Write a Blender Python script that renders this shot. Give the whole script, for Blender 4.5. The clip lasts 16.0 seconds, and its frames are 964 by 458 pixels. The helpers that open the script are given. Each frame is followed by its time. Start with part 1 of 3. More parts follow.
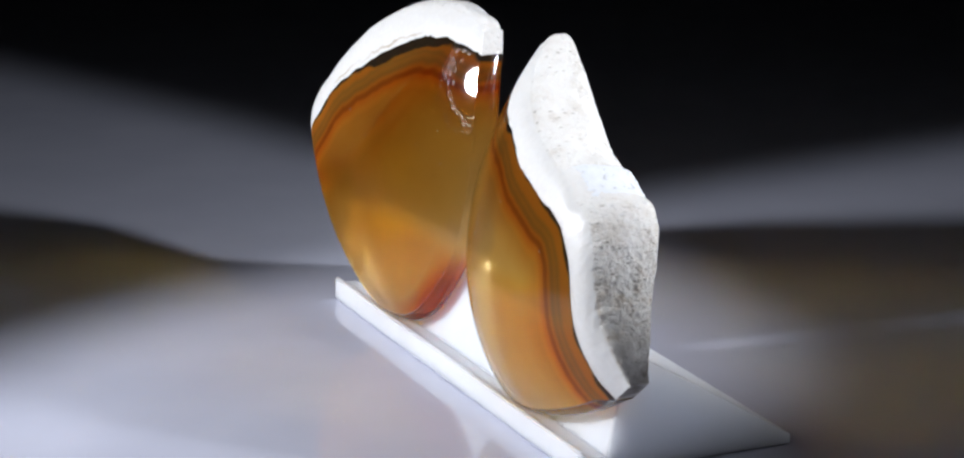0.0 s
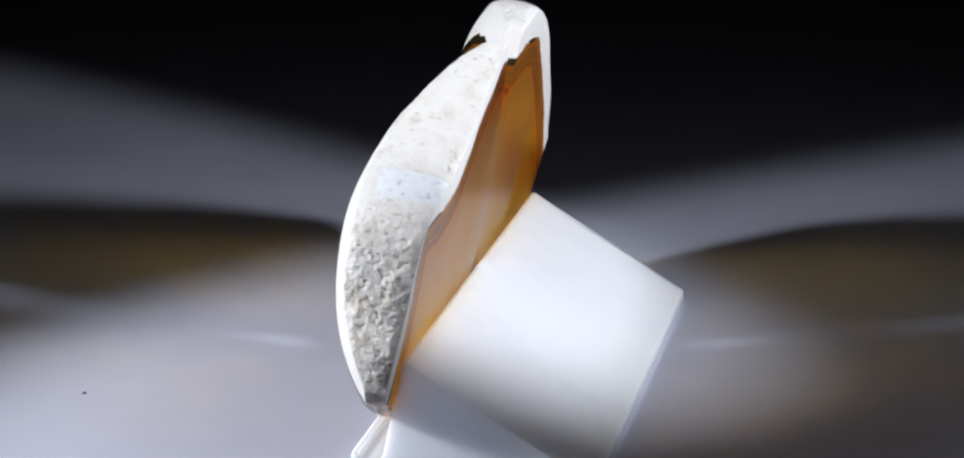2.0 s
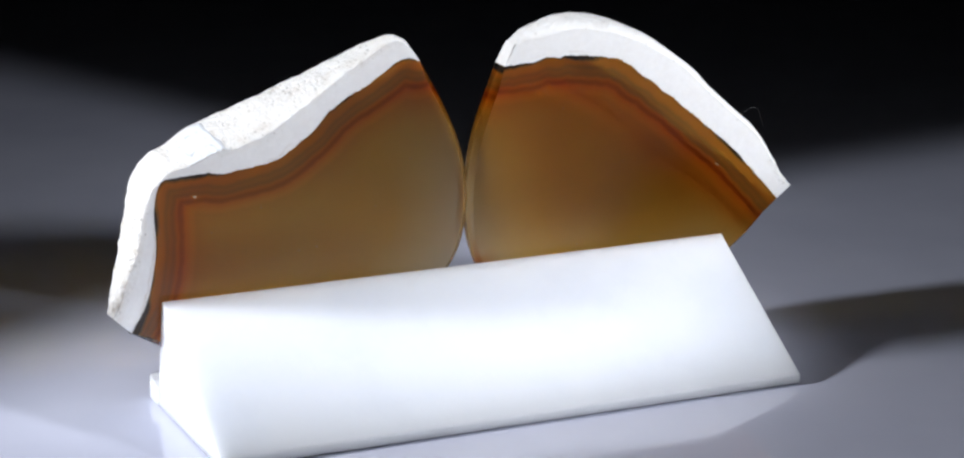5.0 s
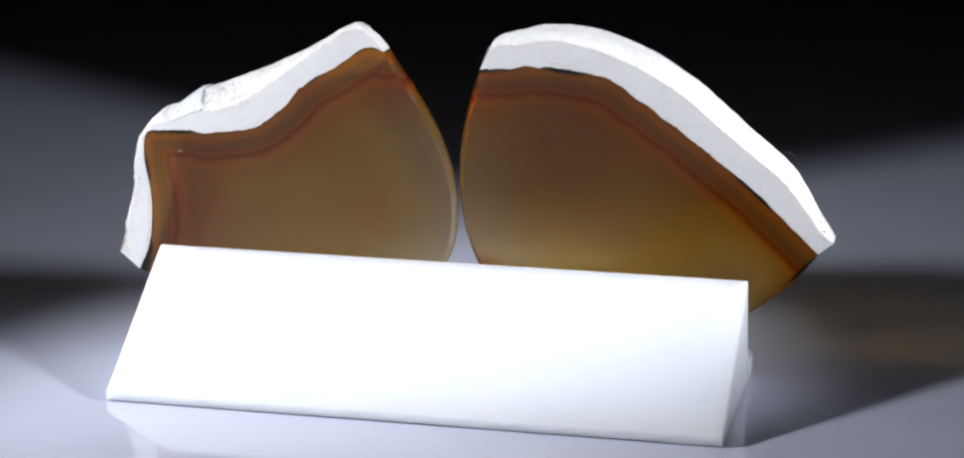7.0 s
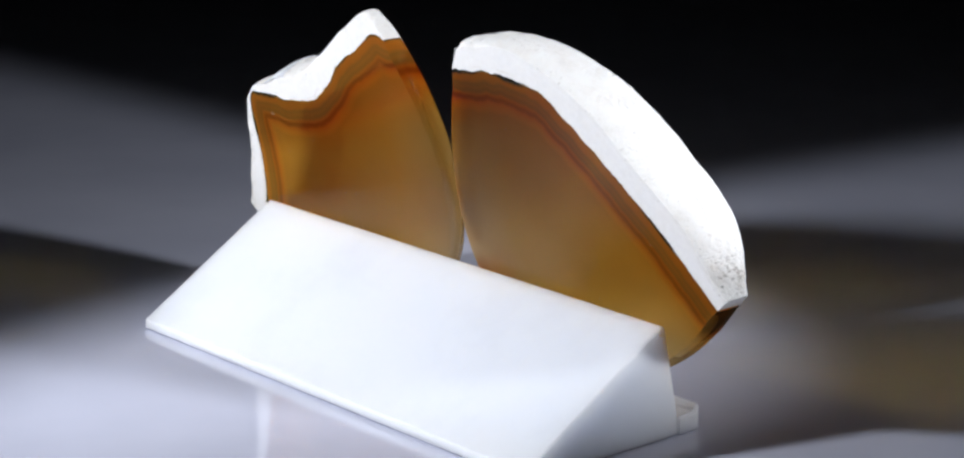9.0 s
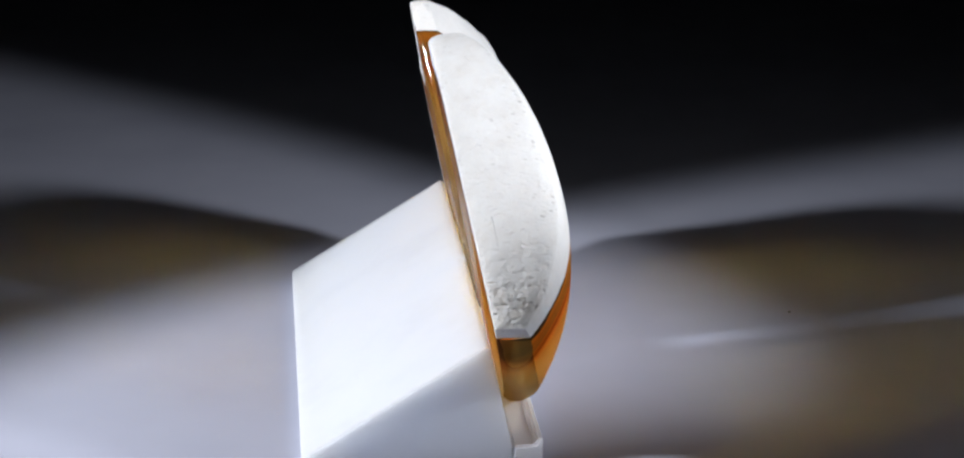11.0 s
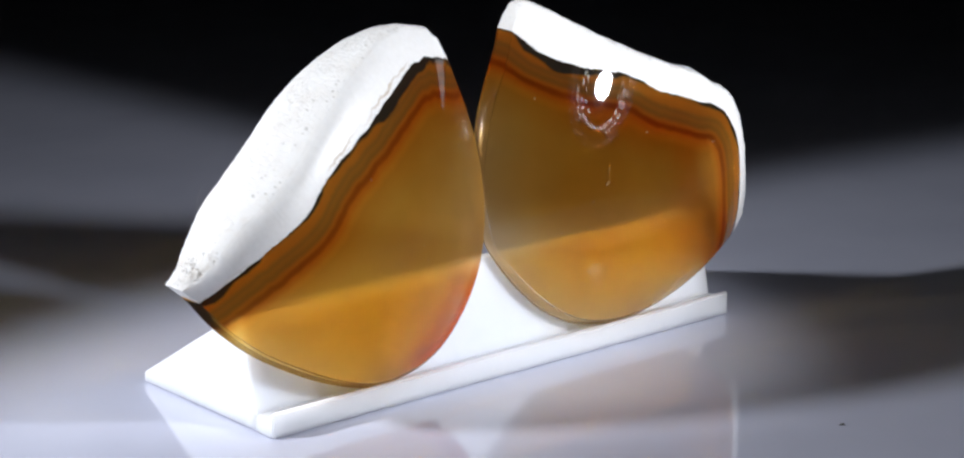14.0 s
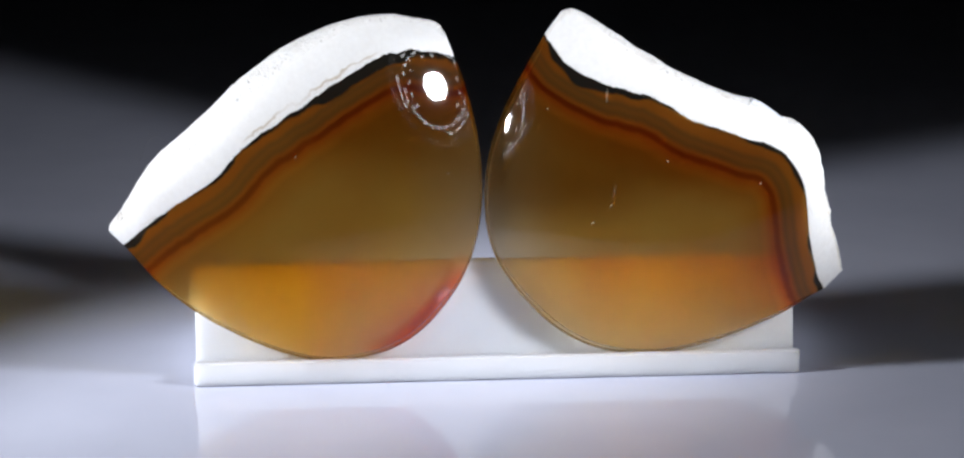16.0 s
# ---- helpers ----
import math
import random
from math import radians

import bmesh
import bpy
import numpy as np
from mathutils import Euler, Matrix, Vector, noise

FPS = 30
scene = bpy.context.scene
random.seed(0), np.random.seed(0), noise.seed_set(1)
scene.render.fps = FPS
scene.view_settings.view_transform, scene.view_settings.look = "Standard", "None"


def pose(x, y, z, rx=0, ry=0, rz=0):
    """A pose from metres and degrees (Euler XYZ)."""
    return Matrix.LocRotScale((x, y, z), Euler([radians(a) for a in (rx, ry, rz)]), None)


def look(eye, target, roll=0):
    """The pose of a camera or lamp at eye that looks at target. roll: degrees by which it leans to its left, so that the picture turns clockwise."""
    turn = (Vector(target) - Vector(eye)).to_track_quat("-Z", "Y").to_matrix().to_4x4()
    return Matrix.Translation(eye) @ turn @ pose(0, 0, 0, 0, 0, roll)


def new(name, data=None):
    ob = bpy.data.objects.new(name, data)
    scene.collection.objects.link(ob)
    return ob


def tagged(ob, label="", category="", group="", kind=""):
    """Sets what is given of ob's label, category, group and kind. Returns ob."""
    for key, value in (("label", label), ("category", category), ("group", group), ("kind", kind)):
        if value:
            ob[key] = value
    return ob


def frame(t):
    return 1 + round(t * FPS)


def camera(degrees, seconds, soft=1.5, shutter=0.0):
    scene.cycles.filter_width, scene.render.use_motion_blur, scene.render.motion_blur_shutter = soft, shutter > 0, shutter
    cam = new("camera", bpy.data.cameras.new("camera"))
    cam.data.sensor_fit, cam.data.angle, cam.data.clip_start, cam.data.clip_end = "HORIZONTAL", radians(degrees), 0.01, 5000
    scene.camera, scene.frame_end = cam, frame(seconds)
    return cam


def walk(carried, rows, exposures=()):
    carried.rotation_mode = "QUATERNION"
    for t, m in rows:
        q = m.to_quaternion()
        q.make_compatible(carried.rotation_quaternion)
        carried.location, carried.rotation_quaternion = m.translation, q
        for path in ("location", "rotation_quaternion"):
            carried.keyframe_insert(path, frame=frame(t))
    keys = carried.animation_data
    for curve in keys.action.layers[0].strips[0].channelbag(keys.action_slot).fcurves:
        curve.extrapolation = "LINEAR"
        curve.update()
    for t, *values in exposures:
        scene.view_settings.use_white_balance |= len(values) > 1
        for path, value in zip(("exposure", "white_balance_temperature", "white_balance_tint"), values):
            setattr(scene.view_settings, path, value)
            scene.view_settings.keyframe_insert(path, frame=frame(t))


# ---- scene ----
# Units in this scene are metres; the stones are shaped in millimetres and scaled by MM.
MM = 0.001
TURN_START, TURN_RATE = 295.38, -18.131  # degrees, degrees per second

# ---- camera ----
cam = camera(21.32, 16.0, 2.25)
CAM_POSE = pose(0.00914, -0.40863, 0.13814, 90 - 15.576, 0, 1.060)
walk(cam, [(0.0, CAM_POSE), (16.0, CAM_POSE)])

# ---- light: two small reflector lamps at the sides, in a dark room ----
world = bpy.data.worlds.new("dark_room")
world.use_nodes = True
world.node_tree.nodes["Background"].inputs["Color"].default_value = (0.55, 0.65, 1.0, 1)
world.node_tree.nodes["Background"].inputs["Strength"].default_value = 0.0002
scene.world = world
scene.view_settings.exposure = 0.0

LAMP_LEFT = (Vector((-0.252, -0.091, 0.147)), Vector((0.115, 0.0, 0.0)), 42.8, 4.55)
LAMP_RIGHT = (Vector((0.200, -0.097, 0.138)), Vector((-0.130, 0.086, 0.0)), 35.2, 3.2)


def spot(eye, target, size, power):
    data = bpy.data.lights.new("spot_light", "SPOT")
    data.energy, data.spot_size, data.spot_blend = power, radians(size), 0.27
    data.shadow_soft_size, data.color = 0.016, (0.895, 0.93, 1.0)
    ob = new("spot_light", data)
    ob.matrix_world = look(eye, target)
    return ob


for eye, target, size, power in (LAMP_LEFT, LAMP_RIGHT):
    spot(eye, target, size, power)


# ---- materials ----
def material(name):
    m = bpy.data.materials.new(name)
    m.use_nodes = True
    t = m.node_tree
    t.nodes.clear()
    out = t.nodes.new("ShaderNodeOutputMaterial")
    return m, t, out


def node(t, kind, **values):
    n = t.nodes.new(kind)
    for key, value in values.items():
        n.inputs[key.replace("_", " ")].default_value = value
    return n


def principled(t, out, color, rough, **values):
    b = node(t, "ShaderNodeBsdfPrincipled", Base_Color=(*color, 1), Roughness=rough, **values)
    t.links.new(b.outputs[0], out.inputs[0])
    return b


def noise_node(t, scale, detail=4.0, rough=0.55):
    c = t.nodes.new("ShaderNodeTexCoord")
    n = node(t, "ShaderNodeTexNoise", Scale=scale, Detail=detail, Roughness=rough)
    t.links.new(c.outputs["Object"], n.inputs["Vector"])
    return n


def ramp(t, source, stops):
    r = t.nodes.new("ShaderNodeValToRGB")
    e = r.color_ramp.elements
    while len(e) < len(stops):
        e.new(0.5)
    for k, (at, color) in zip(e, stops):
        k.position, k.color = at, (*color, 1)
    t.links.new(source, r.inputs[0])
    return r


def mix(t, fac, a, b, mode="MIX"):
    n = t.nodes.new("ShaderNodeMix")
    n.data_type, n.blend_type = "RGBA", mode
    for socket, value in ((n.inputs[0], fac), (n.inputs[6], a), (n.inputs[7], b)):
        if isinstance(value, (int, float)):
            socket.default_value = value
        elif isinstance(value, tuple):
            socket.default_value = (*value, 1)
        else:
            t.links.new(value, socket)
    return n.outputs[2]


def calc(t, op, a, b=0.0, clamp=False):
    n = t.nodes.new("ShaderNodeMath")
    n.operation, n.use_clamp = op, clamp
    for socket, value in zip(n.inputs, (a, b)):
        if isinstance(value, (int, float)):
            socket.default_value = value
        else:
            t.links.new(value, socket)
    return n.outputs[0]


def bump(t, height, strength, distance, target):
    b = node(t, "ShaderNodeBump", Strength=strength, Distance=distance)
    t.links.new(height, b.inputs["Height"])
    t.links.new(b.outputs[0], target.inputs["Normal"])
    return b


def table_material():
    m, t, out = material("glossy_white_acrylic")
    b = principled(t, out, (0.5, 0.5, 0.53), 0.06, IOR=1.62)
    n = noise_node(t, 25.0, 3.0)
    r = ramp(t, n.outputs[0], [(0.3, (0.525, 0.54, 0.65)), (0.7, (0.585, 0.60, 0.71))])
    t.links.new(r.outputs[0], b.inputs["Base Color"])
    fine = noise_node(t, 900.0, 2.0)
    rr = ramp(t, fine.outputs[0], [(0.3, (0.04, 0.04, 0.04)), (0.75, (0.09, 0.09, 0.09))])
    t.links.new(rr.outputs[0], b.inputs["Roughness"])
    return m


def black_material(name, value, rough):
    m, t, out = material(name)
    b = principled(t, out, (value, value, value * 1.1), rough)
    n = noise_node(t, 60.0)
    r = ramp(t, n.outputs[0], [(0.3, (value * 0.7,) * 3), (0.7, (value * 1.3,) * 3)])
    t.links.new(r.outputs[0], b.inputs["Base Color"])
    return m


def stand_material():
    m, t, out = material("polished_white_marble")
    b = principled(t, out, (0.8, 0.81, 0.84), 0.5, IOR=1.5)
    n = noise_node(t, 55.0, 6.0, 0.6)
    r = ramp(t, n.outputs[0], [(0.25, (0.74, 0.77, 0.83)), (0.5, (0.79, 0.82, 0.88)), (0.8, (0.81, 0.83, 0.88))])
    t.links.new(r.outputs[0], b.inputs["Base Color"])
    b.inputs["Subsurface Weight"].default_value = 1.0
    b.inputs["Subsurface Radius"].default_value = (1.0, 1.0, 1.0)
    b.inputs["Subsurface Scale"].default_value = 0.006
    fine = noise_node(t, 1500.0, 3.0)
    bump(t, fine.outputs[0], 0.06, 0.0003, b)
    return m


def rind_material(name, stain, chalk, chips):
    """Chalky white cortex with pits; the attribute 'wear' says where it is broken and rough."""
    m, t, out = material(name)
    b = principled(t, out, (0.82, 0.81, 0.8), 0.75)
    b.inputs["Subsurface Weight"].default_value = 0.45
    b.inputs["Subsurface Radius"].default_value = (1.0, 0.93, 0.85)
    b.inputs["Subsurface Scale"].default_value = 0.0015
    wear = t.nodes.new("ShaderNodeAttribute")
    wear.attribute_name = "wear"
    raw = calc(t, "MULTIPLY", calc(t, "SUBTRACT", wear.outputs["Fac"], 0.045), 25.0, True)
    coarse, fine = noise_node(t, 260.0, 6.0, 0.62), noise_node(t, 1100.0, 5.0, 0.65)
    base = ramp(t, coarse.outputs[0], [(0.3, tuple(chalk * c for c in (0.79, 0.765, 0.735))), (0.5, tuple(chalk * c for c in (0.835, 0.815, 0.79))), (0.7, tuple(chalk * c for c in (0.86, 0.85, 0.83)))])
    brown = ramp(t, coarse.outputs[0], [(0.30, (0.34, 0.27, 0.20)), (0.36, (0.66, 0.60, 0.52)), (0.46, tuple(chalk * c for c in (0.83, 0.795, 0.745))), (0.75, tuple(chalk * c for c in (0.87, 0.85, 0.81)))])
    color = mix(t, calc(t, "MULTIPLY", wear.outputs["Fac"], stain, True), base.outputs[0], brown.outputs[0])
    grime = ramp(t, coarse.outputs[0], [(0.36, (0.20, 0.18, 0.165)), (0.47, (0.42, 0.40, 0.38)), (0.64, (0.66, 0.64, 0.61))])
    color = mix(t, calc(t, "SUBTRACT", wear.outputs["Fac"], 1.0, True), color, grime.outputs[0])
    t.links.new(color, b.inputs["Base Color"])
    # the sawn and polished strips are cleaner and whiter than the crust
    color = mix(t, calc(t, "MULTIPLY", calc(t, "SUBTRACT", 1.0, raw), 0.6), color, mix(t, fine.outputs[0], (0.68, 0.66, 0.64), (0.88, 0.87, 0.855)))
    # ochre and dark veins in the strip beside the stone, in patches
    rim = t.nodes.new("ShaderNodeAttribute")
    rim.attribute_name = "border"
    sway, here = noise_node(t, 260.0, 4.0, 0.6), noise_node(t, 62.0, 2.0)
    vein = calc(t, "ABSOLUTE", calc(t, "SUBTRACT", calc(t, "ADD", rim.outputs["Fac"], calc(t, "MULTIPLY", calc(t, "SUBTRACT", sway.outputs[0], 0.5), 0.5)), 0.86))
    vein = calc(t, "SUBTRACT", 1.0, calc(t, "DIVIDE", vein, 0.05, True))
    vein = calc(t, "MULTIPLY", vein, calc(t, "MULTIPLY", calc(t, "SUBTRACT", here.outputs[0], 0.57), 9.0, True))
    vein = calc(t, "MULTIPLY", vein, calc(t, "GREATER_THAN", rim.outputs["Fac"], 0.3))
    color = mix(t, calc(t, "MULTIPLY", vein, 0.75), color, (0.36, 0.25, 0.12))
    # scattered chips: small voronoi pits, stretched
    co = t.nodes.new("ShaderNodeTexCoord")
    v = node(t, "ShaderNodeTexVoronoi", Scale=950.0, Randomness=1.0)
    squash = t.nodes.new("ShaderNodeMapping")
    squash.inputs["Scale"].default_value = (1.2, 0.55, 1.2)
    squash.inputs["Rotation"].default_value = (0.3, 0.25, 0.3)
    t.links.new(co.outputs["Object"], squash.inputs["Vector"])
    t.links.new(squash.outputs[0], v.inputs["Vector"])
    pit = ramp(t, v.outputs["Distance"], [(0.10, (0, 0, 0)), (0.28, (1, 1, 1))])
    spots = noise_node(t, 170.0, 3.0)
    few = ramp(t, spots.outputs[0], [(0.50, (0, 0, 0)), (0.60, (1, 1, 1))])
    # a darker colour in the pits stands for the shade inside them
    pit_shade = calc(t, "MULTIPLY", calc(t, "SUBTRACT", 1.0, pit.outputs[0], True), few.outputs[0], True)
    marked_color = mix(t, calc(t, "MULTIPLY", pit_shade, calc(t, "MULTIPLY", raw, calc(t, "ADD", calc(t, "MULTIPLY", wear.outputs["Fac"], 0.6), 0.45, True))), color, (0.36, 0.33, 0.29))
    # hair-fine cracks and crescent chips, in patches, with shade put into the chips' colour
    web, patch = noise_node(t, 430.0, 3.0, 0.6), noise_node(t, 120.0, 3.0)
    t.links.new(squash.outputs[0], web.inputs["Vector"])
    line = calc(t, "SUBTRACT", 1.0, calc(t, "DIVIDE", calc(t, "ABSOLUTE", calc(t, "SUBTRACT", web.outputs[0], 0.5)), 0.016, True))
    some = calc(t, "MULTIPLY", calc(t, "SUBTRACT", patch.outputs[0], 0.50), 14.0, True)
    crack = calc(t, "MULTIPLY", calc(t, "MULTIPLY", line, some), calc(t, "MULTIPLY", raw, calc(t, "MULTIPLY", calc(t, "SUBTRACT", wear.outputs["Fac"], 0.2), 1.2, True)))
    marked_color = mix(t, calc(t, "MULTIPLY", crack, 0.85), marked_color, (0.30, 0.26, 0.22))
    chip = node(t, "ShaderNodeTexVoronoi", Scale=460.0, Randomness=1.0)
    t.links.new(squash.outputs[0], chip.inputs["Vector"])
    hole = calc(t, "SUBTRACT", 1.0, calc(t, "DIVIDE", calc(t, "SUBTRACT", chip.outputs["Distance"], 0.10), 0.05, True))
    sort = t.nodes.new("ShaderNodeSeparateColor")
    t.links.new(chip.outputs["Color"], sort.inputs[0])
    hole = calc(t, "MULTIPLY", calc(t, "MULTIPLY", hole, calc(t, "LESS_THAN", sort.outputs[0], 0.42)), calc(t, "MULTIPLY", raw, chips))
    crescent = calc(t, "MULTIPLY", hole, calc(t, "MULTIPLY", calc(t, "SUBTRACT", fine.outputs[0], 0.42), 6.0, True))
    marked_color = mix(t, calc(t, "MULTIPLY", crescent, 0.85), marked_color, (0.30, 0.28, 0.26))
    t.links.new(marked_color, b.inputs["Base Color"])
    h = calc(t, "ADD", calc(t, "MULTIPLY", pit.outputs[0], 0.5), calc(t, "MULTIPLY", fine.outputs[0], 1.1))
    h2 = calc(t, "ADD", h, calc(t, "MULTIPLY", coarse.outputs[0], 0.9))
    h2 = calc(t, "SUBTRACT", calc(t, "SUBTRACT", h2, calc(t, "MULTIPLY", hole, 1.6)), crack)
    amount = calc(t, "ADD", calc(t, "MULTIPLY", raw, calc(t, "ADD", calc(t, "MULTIPLY", wear.outputs["Fac"], 0.32), 0.36, True)), 0.03)
    t.links.new(calc(t, "ADD", calc(t, "MULTIPLY", raw, 0.4), 0.42), b.inputs["Roughness"])
    bp = bump(t, h2, 0.3, 0.0006, b)
    t.links.new(amount, bp.inputs["Strength"])
    return m


def agate_material(name, tail, edge_color, dark, red_at=None, dark_at=(), dark_end=None, gloss_cut_at=None):
    """Banded translucent stone; 'band' is the depth in millimetres under the rind, 'rim' the distance to the polished edge."""
    m, t, out = material(name)
    band, rim = t.nodes.new("ShaderNodeAttribute"), t.nodes.new("ShaderNodeAttribute")
    band.attribute_name, rim.attribute_name = "band", "rim"
    wob, big = noise_node(t, 420.0, 5.0, 0.6), noise_node(t, 60.0, 3.0)
    d = calc(t, "ADD", band.outputs["Fac"], calc(t, "MULTIPLY", calc(t, "SUBTRACT", wob.outputs[0], 0.5), 0.45))
    d = calc(t, "ADD", d, calc(t, "MULTIPLY", calc(t, "SUBTRACT", big.outputs[0], 0.5), 1.4))
    # the bands lie closer together on the sawn face
    saw = t.nodes.new("ShaderNodeAttribute")
    saw.attribute_name = "sawn"
    d = calc(t, "MULTIPLY", d, calc(t, "ADD", calc(t, "MULTIPLY", saw.outputs["Fac"], 0.26), 1.0))
    k = calc(t, "DIVIDE", d, 25.0, True)
    stops = [(0.0, (0.55, 0.42, 0.22)), (0.03, (0.82, 0.50, 0.16)), (0.07, (0.76, 0.45, 0.15)), (0.10, (0.40, 0.32, 0.19)), (0.125, (0.52, 0.36, 0.17)),
             (0.155, (0.34, 0.28, 0.18)), (0.186, (0.68, 0.36, 0.12)), (0.212, (0.36, 0.075, 0.03)), (0.229, (0.42, 0.085, 0.03)), (0.250, (0.80, 0.34, 0.09)),
             (0.30, (0.95, 0.62, 0.22)), (0.5, tail), (1.0, tail)]
    r = ramp(t, k, stops)
    # a charcoal seam under the rind, thick here and gone there
    seam = noise_node(t, 75.0, 2.0)
    width = calc(t, "MULTIPLY", calc(t, "SUBTRACT", seam.outputs[0], 0.5 - 0.12 * dark), 7.0)
    for point, reach, amount in dark_at:
        co = t.nodes.new("ShaderNodeTexCoord")
        gap = t.nodes.new("ShaderNodeVectorMath")
        gap.operation = "DISTANCE"
        t.links.new(co.outputs["Object"], gap.inputs[0])
        gap.inputs[1].default_value = point
        width = calc(t, "ADD", width, calc(t, "MULTIPLY", calc(t, "SUBTRACT", 1.0, calc(t, "DIVIDE", gap.outputs["Value"], reach, True)), amount))
    width = calc(t, "SUBTRACT", width, calc(t, "MULTIPLY", saw.outputs["Fac"], 0.55))
    ragged = calc(t, "ADD", band.outputs["Fac"], calc(t, "MULTIPLY", calc(t, "SUBTRACT", wob.outputs[0], 0.5), 0.25))
    dark_mask = calc(t, "MULTIPLY", calc(t, "SUBTRACT", width, calc(t, "SUBTRACT", ragged, 0.1)), 2.2, True)
    if dark_end:
        # the polished edge is darker where it meets the lower end of the rind
        co = t.nodes.new("ShaderNodeTexCoord")
        off = t.nodes.new("ShaderNodeVectorMath")
        off.operation = "DISTANCE"
        t.links.new(co.outputs["Object"], off.inputs[0])
        off.inputs[1].default_value = dark_end[0]
        close = calc(t, "MULTIPLY", calc(t, "SUBTRACT", 1.0, calc(t, "DIVIDE", off.outputs["Value"], dark_end[1], True)), 2.2, True)
        dark_mask = calc(t, "MAXIMUM", dark_mask, calc(t, "MULTIPLY", calc(t, "MULTIPLY", close, 0.8), calc(t, "SUBTRACT", 1.0, calc(t, "DIVIDE", rim.outputs["Fac"], 1.2, True))))
    seamed = mix(t, calc(t, "MULTIPLY", dark_mask, 0.93), r.outputs[0], (0.085, 0.085, 0.08))
    f = calc(t, "MULTIPLY", calc(t, "SUBTRACT", 1.0, calc(t, "DIVIDE", rim.outputs["Fac"], 13.0, True)), 0.9)
    thin = calc(t, "MULTIPLY", f, calc(t, "DIVIDE", calc(t, "SUBTRACT", band.outputs["Fac"], 6.0), 12.0, True))
    faded = mix(t, thin, seamed, edge_color)
    if red_at:
        co = t.nodes.new("ShaderNodeTexCoord")
        far = t.nodes.new("ShaderNodeVectorMath")
        far.operation = "DISTANCE"
        t.links.new(co.outputs["Object"], far.inputs[0])
        far.inputs[1].default_value = red_at
        near = calc(t, "SUBTRACT", 1.0, calc(t, "DIVIDE", far.outputs["Value"], 0.0125, True))
        low = calc(t, "SUBTRACT", 1.0, calc(t, "DIVIDE", rim.outputs["Fac"], 3.8, True))
        tongue = calc(t, "MULTIPLY", calc(t, "MULTIPLY", near, low), 2.2, True)
        faded = mix(t, calc(t, "MULTIPLY", calc(t, "MULTIPLY", near, low), 2.4, True), faded, (0.74, 0.24, 0.05))
    # warmer and clearer clouds in the depth of the stone
    drift = noise_node(t, 42.0, 2.0)
    warm = calc(t, "MULTIPLY", calc(t, "SUBTRACT", drift.outputs[0], 0.47), 4.5, True)
    deep = calc(t, "DIVIDE", calc(t, "SUBTRACT", d, 6.0), 4.0, True)
    faded = mix(t, calc(t, "MULTIPLY", calc(t, "MULTIPLY", warm, deep), 0.32), faded, (0.985, 0.80, 0.36))
    cloud = ramp(t, big.outputs[0], [(0.33, (0.88, 0.79, 0.75)), (0.66, (1, 1, 1))])
    color = mix(t, 1.0, faded, cloud.outputs[0], "MULTIPLY")
    clear = node(t, "ShaderNodeBsdfTransparent")
    outer = calc(t, "SUBTRACT", 1.0, calc(t, "DIVIDE", calc(t, "SUBTRACT", d, 3.0), 5.0, True))
    # light that crosses the stone takes the tone of its core more than that of the bands at the sawn face
    plain = calc(t, "ADD", calc(t, "MULTIPLY", saw.outputs["Fac"], 0.4), 0.45)
    depth_tone = mix(t, plain, mix(t, calc(t, "MULTIPLY", outer, 0.4), color, (0.92, 0.62, 0.22)), mix(t, thin, (0.985, 0.775, 0.25), edge_color))
    if red_at:
        depth_tone = mix(t, tongue, depth_tone, (0.80, 0.25, 0.03))
    t.links.new(depth_tone, clear.inputs[0])
    body = mix(t, 1.0, color, mix(t, thin, mix(t, outer, (0.60, 0.20, 0.04), (0.56, 0.36, 0.17)), (0.66, 0.46, 0.21)), "MULTIPLY")
    diff, trans = node(t, "ShaderNodeBsdfDiffuse"), node(t, "ShaderNodeBsdfTranslucent")
    glow = mix(t, 1.0, color, mix(t, thin, mix(t, outer, (1.0, 0.61, 0.15), (0.85, 0.56, 0.26)), (1.0, 0.74, 0.38)), "MULTIPLY")
    t.links.new(mix(t, dark_mask, body, (0.035, 0.036, 0.033)), diff.inputs[0])
    t.links.new(mix(t, dark_mask, glow, (0.03, 0.03, 0.028)), trans.inputs[0])
    milky = node(t, "ShaderNodeMixShader", Fac=0.83)
    t.links.new(diff.outputs[0], milky.inputs[1])
    t.links.new(trans.outputs[0], milky.inputs[2])
    murky = node(t, "ShaderNodeBsdfRefraction", Roughness=0.34, IOR=1.12)
    t.links.new(depth_tone, murky.inputs[0])
    through_stone = node(t, "ShaderNodeMixShader")
    t.links.new(calc(t, "ADD", calc(t, "MULTIPLY", calc(t, "SUBTRACT", 1.0, calc(t, "DIVIDE", calc(t, "SUBTRACT", d, 5.0), 3.5, True)), 0.36), 0.58), through_stone.inputs[0])
    t.links.new(clear.outputs[0], through_stone.inputs[1])
    t.links.new(murky.outputs[0], through_stone.inputs[2])
    inner = node(t, "ShaderNodeMixShader")
    veil = calc(t, "MULTIPLY", calc(t, "SUBTRACT", 1.0, calc(t, "DIVIDE", calc(t, "SUBTRACT", d, 5.0), 3.5, True)), 0.45)
